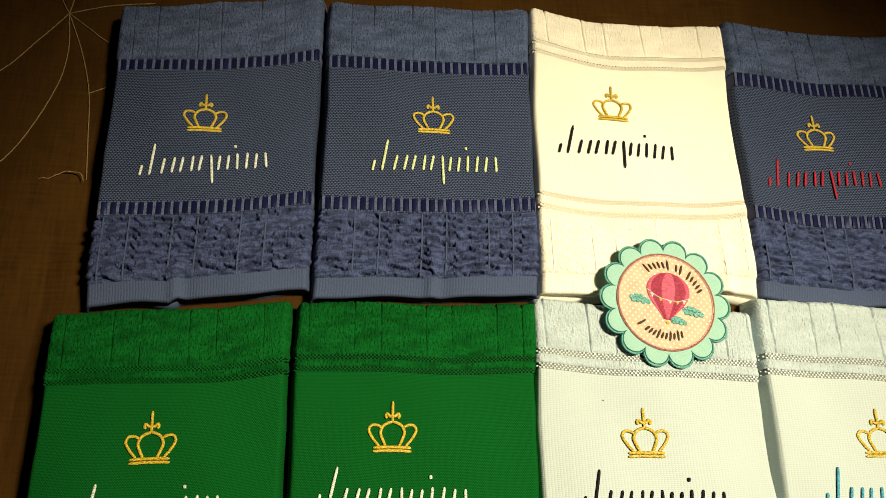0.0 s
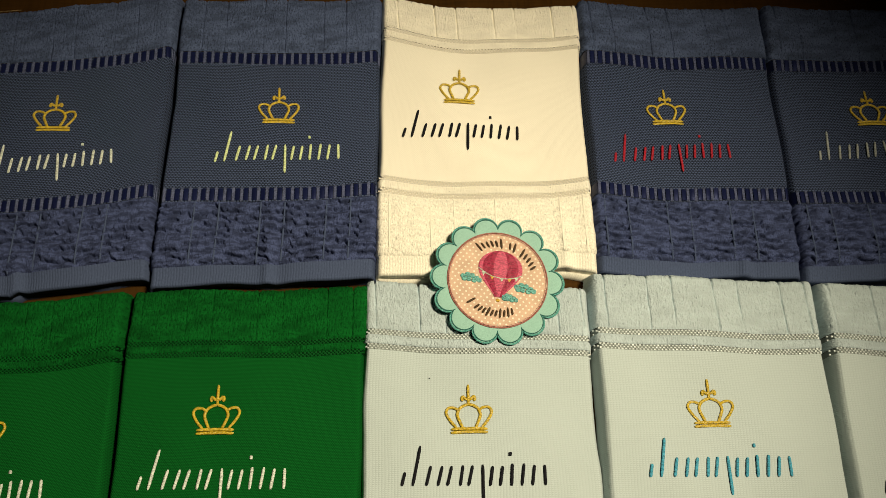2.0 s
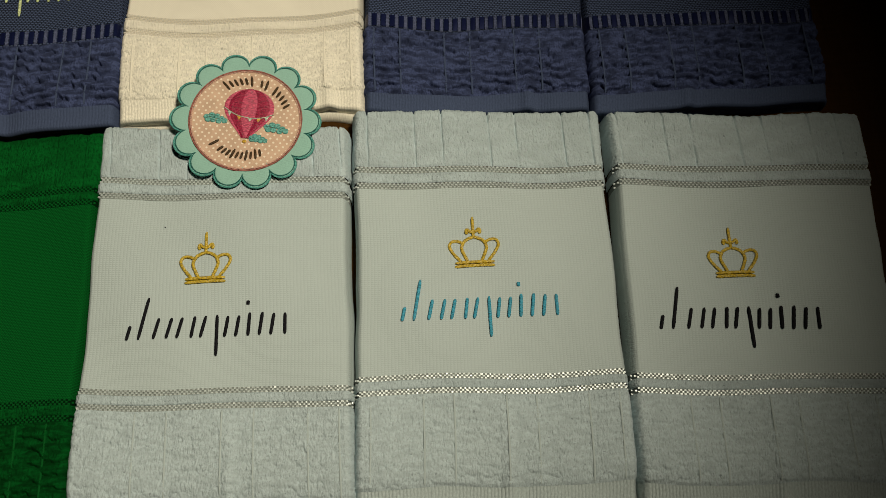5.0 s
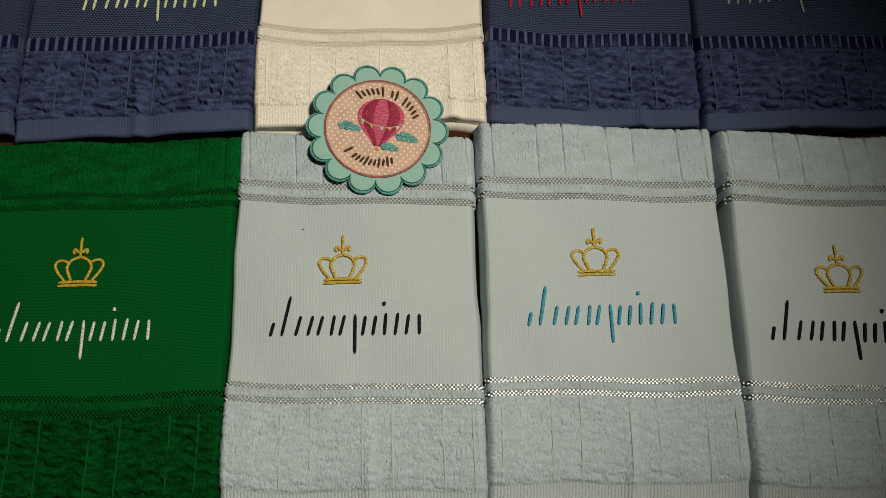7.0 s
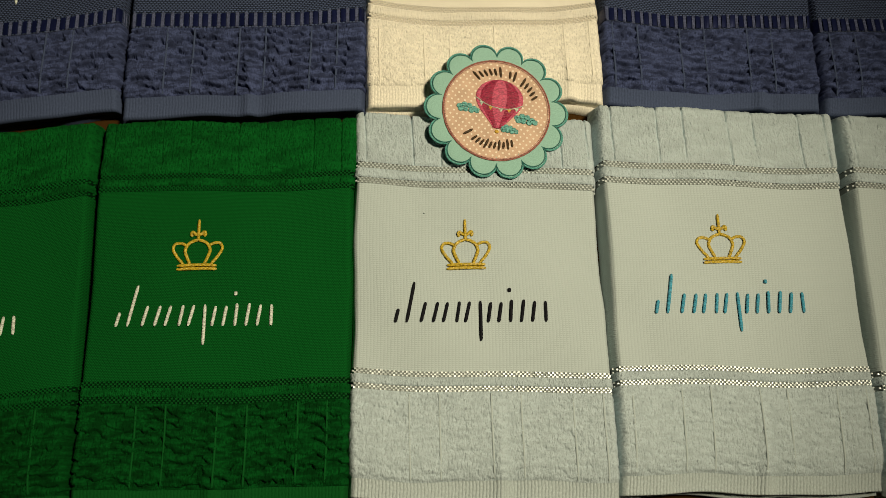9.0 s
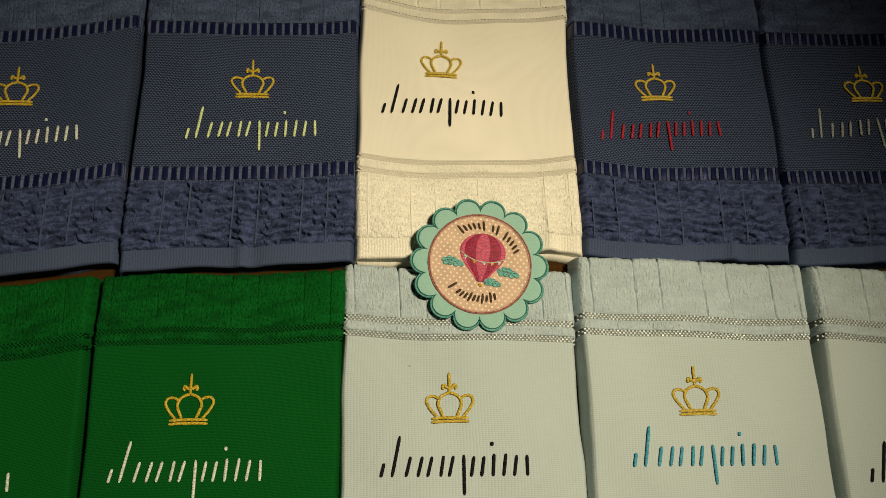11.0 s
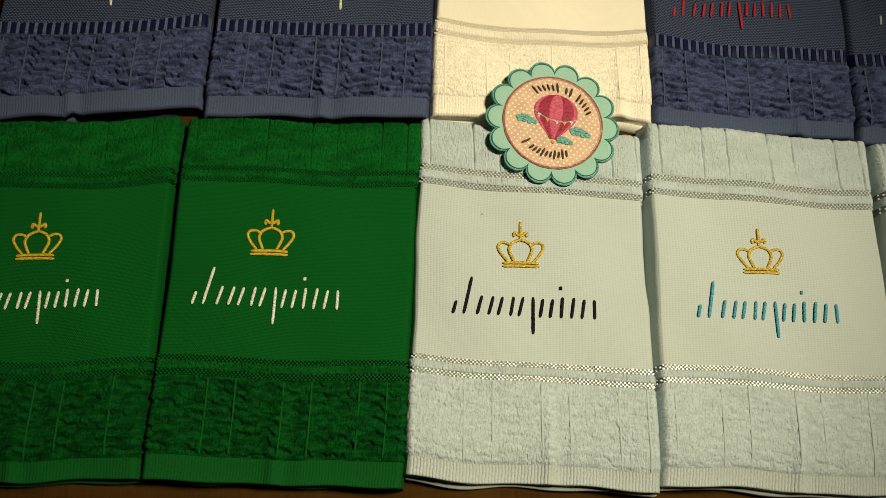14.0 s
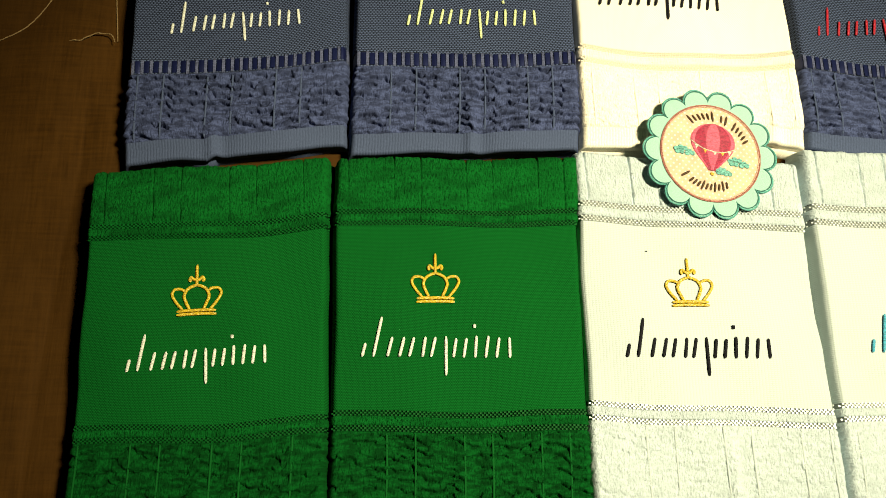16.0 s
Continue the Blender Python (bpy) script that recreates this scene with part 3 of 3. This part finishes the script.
# offsets along the line, foot and head of each plain upright bar, in parts of the line's length
BARS = [(0.018, 0.0, 0.085, 0.02), (0.105, 0.0, 0.255, 0.05), (0.185, 0.0, 0.125, 0.03), (0.262, 0.0, 0.125, 0.03), (0.325, 0.0, 0.125, 0.03), (0.405, 0.0, 0.13, 0.02),
        (0.465, 0.0, 0.13, 0.03), (0.548, -0.115, 0.135, 0.0), (0.605, 0.0, 0.125, 0.02), (0.672, 0.0, 0.125, 0.02), (0.742, 0.0, 0.14, 0.01),
        (0.735, 0.19, 0.215, 0.0), (0.815, 0.0, 0.14, 0.02), (0.885, 0.0, 0.13, 0.02), (0.962, 0.0, 0.13, 0.0)]


def bars(t, left, right, mat):
    """A row of plain satin-stitched bars along the line from left to right."""
    a, b = np.array(left), np.array(right)
    ax = b - a
    size = np.linalg.norm(ax)
    nx = np.array([-ax[1], ax[0]]) / size
    for s, foot, head, lean in BARS:
        pts = []
        for f in np.linspace(0, 1, 15):
            h = foot + (head - foot) * f
            p = a + ax * (s + lean * (f - 0.5)) + nx * (h * size * 1.02)
            pts.append((p[0], p[1], HIGH + float(sag(p[0], p[1])) + 0.0007))
        tube_part("embroidered_bar", pts, 0.0019, 0.0013, mat, t.thing)


def towel(key, tl, tr, br, bl, levels, seed, groove, low_groove, crown_top, turn, left, right, thread, slip, skew, bow, crush, label):
    thing = tagged(new("hand_towel"), label, "towel", "folded embroidered towels")
    t = Towel(thing, tl, tr, br, bl, seed, bow)
    cloth = CLOTH[key]
    a, b, c, d, e = levels
    t.under_layer(cloth["hem"], slip, skew)
    soft = {"aqua": 0.72, "white": 0.48}.get(key, 0.95)
    t.terry(0.0, a, cloth["terry"], groove, 0.0, True, None, soft)
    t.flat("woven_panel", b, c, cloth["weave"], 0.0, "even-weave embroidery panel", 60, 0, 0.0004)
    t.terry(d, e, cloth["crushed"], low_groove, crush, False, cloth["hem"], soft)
    t.flat("hem", e, 1.0, cloth["hem"], 0.0004, "flat ribbed hem", 14, 0.0075, 0.0003, 0.0007 if key == "aqua" else 0.0003)
    if key == "blue":
        ribbon_of_tiles(t, a, b, cloth)
        ribbon_of_tiles(t, c, d, cloth)
    else:
        for lo, hi in ((a, b), (c, d)):
            s = (hi - lo) * 0.28
            checker_strip(t, lo, lo + s, cloth)
            t.terry(lo + s, hi - s, cloth["terry"], (9.0, True), 0.0, False, None, soft)
            checker_strip(t, hi - s, hi, cloth)
    crown(t, crown_top, turn)
    bars(t, left, right, THREAD[thread])


towel("blue", (-0.3494, 0.2987), (-0.2064, 0.3165), (-0.2085, 0.078), (-0.3455, 0.0688), (0.218, 0.262, 0.707, 0.752, 0.947), 11, (0.012, False), (0.0085, False),
      (-0.2834, 0.2217), 2.0, (-0.322, 0.1559), (-0.2363, 0.1653), "cream", -0.0015, -0.0010, (0.003, 0.0045, 0.003, 0.001), 0.95,
      "slate-blue folded terry towel with gold crown and cream embroidery")
towel("blue", (-0.2005, 0.3112), (-0.0515, 0.3092), (-0.0585, 0.0767), (-0.2057, 0.0742), (0.216, 0.264, 0.704, 0.751, 0.95), 12, (0.0183, False), (0.026, False),
      (-0.1261, 0.2257), 1.0, (-0.1692, 0.1642), (-0.0796, 0.1655), "lime", -0.0015, 0.0000, (0.001, 0.003, 0.001, 0.0), 0.95,
      "slate-blue folded terry towel with gold crown and pale lime embroidery")
towel("white", (-0.0496, 0.3126), (0.1001, 0.303), (0.0916, 0.078), (-0.0575, 0.0794), (0.136, 0.188, 0.685, 0.747, 0.947), 13, (0.0125, True), (0.0096, True),
      (0.0059, 0.2401), -3.0, (-0.0379, 0.1832), (0.0479, 0.1785), "black", 0.0012, 0.0020, (0.0065, 0.01, 0.006, 0.001), 0.12,
      "ivory white folded terry towel with gold crown and black embroidery")
towel("blue", (0.1028, 0.3069), (0.245, 0.2984), (0.2322, 0.0704), (0.0935, 0.0766), (0.214, 0.267, 0.707, 0.754, 0.955), 14, (0.0085, False), (0.0076, False),
      (0.1563, 0.2198), -1.0, (0.1125, 0.1599), (0.2005, 0.1612), "red", -0.0015, 0.0000, (0.002, 0.003, 0.003, 0.0015), 0.8,
      "slate-blue folded terry towel with gold crown and red embroidery")
towel("blue", (0.2465, 0.3006), (0.3993, 0.2957), (0.3836, 0.0669), (0.2337, 0.0682), (0.226, 0.272, 0.715, 0.761, 0.957), 15, (0.010, False), (0.009, False),
      (0.3096, 0.2175), -1.0, (0.2624, 0.1586), (0.3549, 0.1621), "silver", -0.0015, 0.0000, (0.001, 0.001, 0.001, 0.001), 0.8,
      "slate-blue folded terry towel with gold crown and silver-grey embroidery")
towel("green", (-0.3611, 0.0618), (-0.2189, 0.0701), (-0.2197, -0.1592), (-0.3585, -0.1598), (0.168, 0.213, 0.701, 0.746, 0.951), 16, (0.010, True), (0.0061, True),
      (-0.2953, -0.0015), 2.0, (-0.3313, -0.0646), (-0.2511, -0.0603), "cream", 0.0010, 0.0000, (0.001, 0.0025, 0.002, 0.0), 0.5,
      "emerald green folded terry towel with gold crown and cream embroidery")
towel("green", (-0.2141, 0.0711), (-0.0626, 0.07), (-0.0727, -0.1623), (-0.2182, -0.1585), (0.161, 0.208, 0.694, 0.746, 0.942), 17, (0.0086, True), (0.0052, True),
      (-0.1551, 0.0041), -1.0, (-0.1997, -0.0578), (-0.1098, -0.0602), "cream", 0.0000, 0.0000, (0.0005, 0.0005, 0.0005, 0.0005), 0.6,
      "emerald green folded terry towel with gold crown and cream embroidery")
towel("aqua", (-0.0633, 0.0741), (0.0815, 0.0656), (0.0758, -0.1632), (-0.0716, -0.1553), (0.154, 0.213, 0.696, 0.746, 0.955), 18, (0.0073, True), (0.005, True),
      (-0.0007, -0.0002), -1.0, (-0.0441, -0.0607), (0.0462, -0.0635), "black", 0.0015, -0.0010, (0.001, 0.001, 0.001, 0.001), 0.13,
      "pale aqua folded terry towel with gold crown and black embroidery")
towel("aqua", (0.0869, 0.0769), (0.2355, 0.0662), (0.2256, -0.1658), (0.0776, -0.1601), (0.168, 0.228, 0.703, 0.75, 0.957), 19, (0.0092, True), (0.009, True),
      (0.1517, -0.0011), -1.5, (0.1066, -0.0606), (0.1977, -0.0635), "turquoise", 0.0015, 0.0015, (0.0, 0.0015, 0.0, 0.0), 0.13,
      "pale aqua folded terry towel with gold crown and turquoise embroidery")
towel("aqua", (0.2425, 0.0655), (0.398, 0.0545), (0.3762, -0.1785), (0.228, -0.1687), (0.161, 0.22, 0.703, 0.751, 0.951), 20, (0.0055, True), (0.0035, True),
      (0.3005, -0.0175), -2.0, (0.2503, -0.0754), (0.3445, -0.0819), "black", 0.0015, 0.0000, (0.001, 0.001, 0.001, 0.001), 0.13,
      "pale aqua folded terry towel with gold crown and black embroidery")


# ---- the round patch lying across two towels ----
MINT = weave_material("mint_cotton", (0.33, 0.57, 0.49), 0.0007, 0.0002, 0.1)
DEEP_TEAL = thread_material("dark_teal_thread", (0.03, 0.16, 0.14), 0.5, 0.3)
TEAL = thread_material("teal_thread", (0.10, 0.38, 0.33), 0.4, 0.5)
PEACH = dotted_material("peach_dotted_cotton", (0.60, 0.42, 0.30), (0.80, 0.70, 0.56), 0.0040, 0.00062)
ROSE = thread_material("rose_brown_thread", (0.38, 0.14, 0.11), 0.5, 0.4)
PINK = thread_material("pink_thread", (0.60, 0.085, 0.16), 0.4, 0.5)
CRIMSON = thread_material("crimson_thread", (0.34, 0.008, 0.05), 0.4, 0.5)
CLOUD = thread_material("sea_green_thread", (0.15, 0.45, 0.40), 0.4, 0.5)
BROWN = thread_material("dark_brown_thread", (0.07, 0.042, 0.018), 0.5, 0.3)
BLUSH = thread_material("blush_thread", (0.62, 0.36, 0.28), 0.5, 0.4)
YELLOW = thread_material("yellow_thread", (0.70, 0.42, 0.04), 0.4, 0.5)
PALE = thread_material("pale_mint_thread", (0.55, 0.66, 0.52), 0.45, 0.4)


def patch():
    thing = tagged(new("round_patch"), "mint scalloped fabric patch with hot-air balloon embroidery on two towels", "patch")
    NP, ring = 14, 0.0330

    def outline(a):
        """fourteen round lobes, set on a circle just outside the ring"""
        step = 2 * math.pi / NP
        d = (a - 0.30) % step - step / 2
        c = 1.09 * ring
        return c * np.cos(d) + np.sqrt((0.25 * ring) ** 2 - (c * np.sin(d)) ** 2)

    a = np.linspace(0, 2 * math.pi, 560, endpoint=False)
    out = outline(a)
    rows = []
    for f, z in ((0.0, 0.0011), (0.5, 0.0011), (0.75, 0.0011), (0.83, 0.0014), (0.9, 0.0015), (0.96, 0.0013), (0.99, 0.0010), (1.0, 0.0005), (0.99, 0.0), (0.9, -0.0004), (0.5, -0.0004), (0.0, -0.0004)):
        rows.append(np.stack([out * max(f, 0.001) * np.cos(a), out * max(f, 0.001) * np.sin(a), np.full(a.shape, z)], 1))
    P = np.array(rows)
    P[:7, :, 2] += 0.00012 * np.sin(P[:7, :, 0] * 700) * np.cos(P[:7, :, 1] * 610)
    sheet_part("scalloped_base", P, P[..., :2].copy(), MINT, thing, "mint-green cotton scallops", True)
    for i in range(NP):
        a0 = 0.30 + i * 2 * math.pi / NP
        b = np.linspace(a0 + 0.004, a0 + 2 * math.pi / NP - 0.004, 26)
        r = outline(b)
        ends = [(ring * 1.05 * math.cos(w), ring * 1.05 * math.sin(w), 0.0012) for w in (a0, a0 + 2 * math.pi / NP)]
        tube_part("scallop_edging", [(q * math.cos(w), q * math.sin(w), 0.0008) for q, w in zip(r, b)], 0.0013, 0.0013, TEAL, thing, "teal satin-stitched edge" if i == 0 else "", 6)
        line = ends[:1] + [((q - 0.0011) * math.cos(w), (q - 0.0011) * math.sin(w), 0.0014) for q, w in zip(r, b)] + ends[1:]
        tube_part("scallop_stitching", line, 0.0007, 0.0007, DEEP_TEAL, thing, "dark teal running stitch" if i == 0 else "", 6)
    rr = np.linspace(0.0005, 1, 12)
    disc = np.array([np.stack([ring * f * np.cos(a[::4]), ring * f * np.sin(a[::4]), 0.0016 - 0.0001 * f + 0.0001 * np.sin(9 * f + 3 * a[::4])], 1) for f in rr])
    sheet_part("dotted_disc", disc, disc[..., :2].copy(), PEACH, thing, "peach cotton with white dots", True)
    for r, m, w in ((ring, ROSE, 0.0010), (ring - 0.0010, BLUSH, 0.0010)):
        b = np.linspace(0, 2 * math.pi, 120)
        tube_part("ring_stitching", np.stack([r * np.cos(b), r * np.sin(b), np.full(120, 0.0016)], 1), w, 0.0009, m, thing, "", 6)

    # balloon of five upright gores, centre bx, by
    bx, by = 0.0012, 0.0042

    def half(f):
        """half width of the envelope at height f, 0 foot to 1 crown"""
        return 0.0148 * (0.17 + 0.83 * math.sin(math.pi / 2 * f / 0.62) ** 1.25 if f < 0.62 else math.sqrt(max(0, 1 - ((f - 0.62) / 0.38) ** 2)))

    fs = np.concatenate([np.linspace(0, 0.8, 14), 0.62 + 0.38 * np.sin(np.linspace(0.5, math.pi / 2, 8))])
    fs = np.unique(np.clip(fs, 0, 0.999))
    for g in range(5):
        s0, s1 = -1 + 0.4 * g, -0.6 + 0.4 * g
        G = []
        for f in fs:
            w = half(f)
            s = np.sin(np.linspace(s0, s1, 7) * math.pi / 2)
            G.append(np.stack([bx + s * w, np.full(7, by - 0.0165 + 0.0325 * f), 0.0017 + 0.0005 * np.sqrt(np.clip(1 - s * s, 0, 1)) + 0.0002 * np.sin(np.linspace(0, math.pi, 7))], 1))
        G = np.array(G)
        sheet_part("balloon_gore", G[::-1], G[::-1][..., :2].copy(), PINK if g % 2 == 0 else CRIMSON, thing, "pink satin stitch" if g % 2 == 0 else "crimson satin stitch")
    bunt = curve_line([(bx - 0.0150, by + 0.0025), (bx - 0.007, by - 0.0020), (bx + 0.002, by - 0.0034), (bx + 0.009, by - 0.0024), (bx + 0.0150, by + 0.0004)], 24)
    tube_part("bunting_string", np.column_stack([bunt, np.full(24, 0.0024)]), 0.0006, 0.0006, PALE, thing, "", 6)
    for i, k in enumerate((3, 7, 11, 15, 19)):
        x, y = bunt[k]
        bm = bmesh.new()
        vs = [bm.verts.new(p) for p in ((x - 0.0014, y, 0.0024), (x + 0.0014, y, 0.0024), (x, y - 0.0028, 0.0022), (x, y - 0.0009, 0.0028))]
        for f in ((0, 3, 1), (1, 3, 2), (2, 3, 0)):
            bm.faces.new([vs[q] for q in f])
        part("pennant", bm, YELLOW if i % 2 else PALE, thing)
    tube_part("basket", [(bx - 0.0012 + 0.0004 * q, by - 0.0186, 0.0019) for q in range(7)], 0.0022, 0.0012, YELLOW, thing, "tan stitched basket", 6)
    for cx, cy, k in ((-0.0178, -0.0010, 1.2), (0.0182, -0.0040, 1.25), (0.0085, -0.0118, 0.95)):
        rows = []
        for dx, dy in ((-0.0042, 0.0004), (-0.0018, 0.0016), (0.0008, 0.0012), (0.0032, 0.0), (0.0048, -0.0010), (0.0020, -0.0014), (-0.0010, -0.0010), (-0.0034, -0.0010)):
            th = np.linspace(0, 2 * math.pi, 16)
            rows.append(tube_rows(np.stack([cx + k * (dx + 0.0009 * np.cos(th)), cy + k * (dy + 0.0007 * np.sin(th)), np.full(16, 0.0017)], 1), 0.0018, 0.0009, 6))
        cloud = join_tubes("cloud", rows, CLOUD, thing, "sea-green stitched cloud")
        del cloud["kind"]
    # two arcs of plain dark bars
    for count, r0, a0, a1, tall in ((15, 0.0248, 124, 26, 0.0046), (12, -0.0240, -134, -62, 0.0044)):
        for i in range(count):
            if (count == 15 and i in (6, 9)) or (count == 12 and i == 1):
                continue
            w = radians(a0 + (a1 - a0) * i / (count - 1))
            r = abs(r0)
            h = tall * (1.5 if i in (0, 5, 8, 10) else 1.0)
            d = 1 if r0 > 0 else -1
            p0, p1 = r - d * h * 0.4, r + d * h * 0.6
            line = [((p0 + (p1 - p0) * f) * math.cos(w + 0.05 * (f - 0.5)), (p0 + (p1 - p0) * f) * math.sin(w + 0.05 * (f - 0.5)), 0.0018) for f in np.linspace(0, 1, 7)]
            tube_part("embroidered_bar", line, 0.0016, 0.0010, BROWN, thing, "dark brown stitches" if i == 0 else "", 6)
    thing.matrix_basis = pose(0.0222, 0.0686, 0.0134, 2.2, 3.6, -8)
    return thing


patch()

# ---- a speck of lint ----
lint = tube_part("lint_speck", [(-0.0250 + 0.0002 * k, 0.0052 - 0.0001 * k, HIGH + float(sag(-0.025, 0.0046)) + 0.0003) for k in range(5)], 0.0005, 0.0005, THREAD["black"])
tagged(lint, "tiny dark lint speck on the pale aqua towel", "lint")
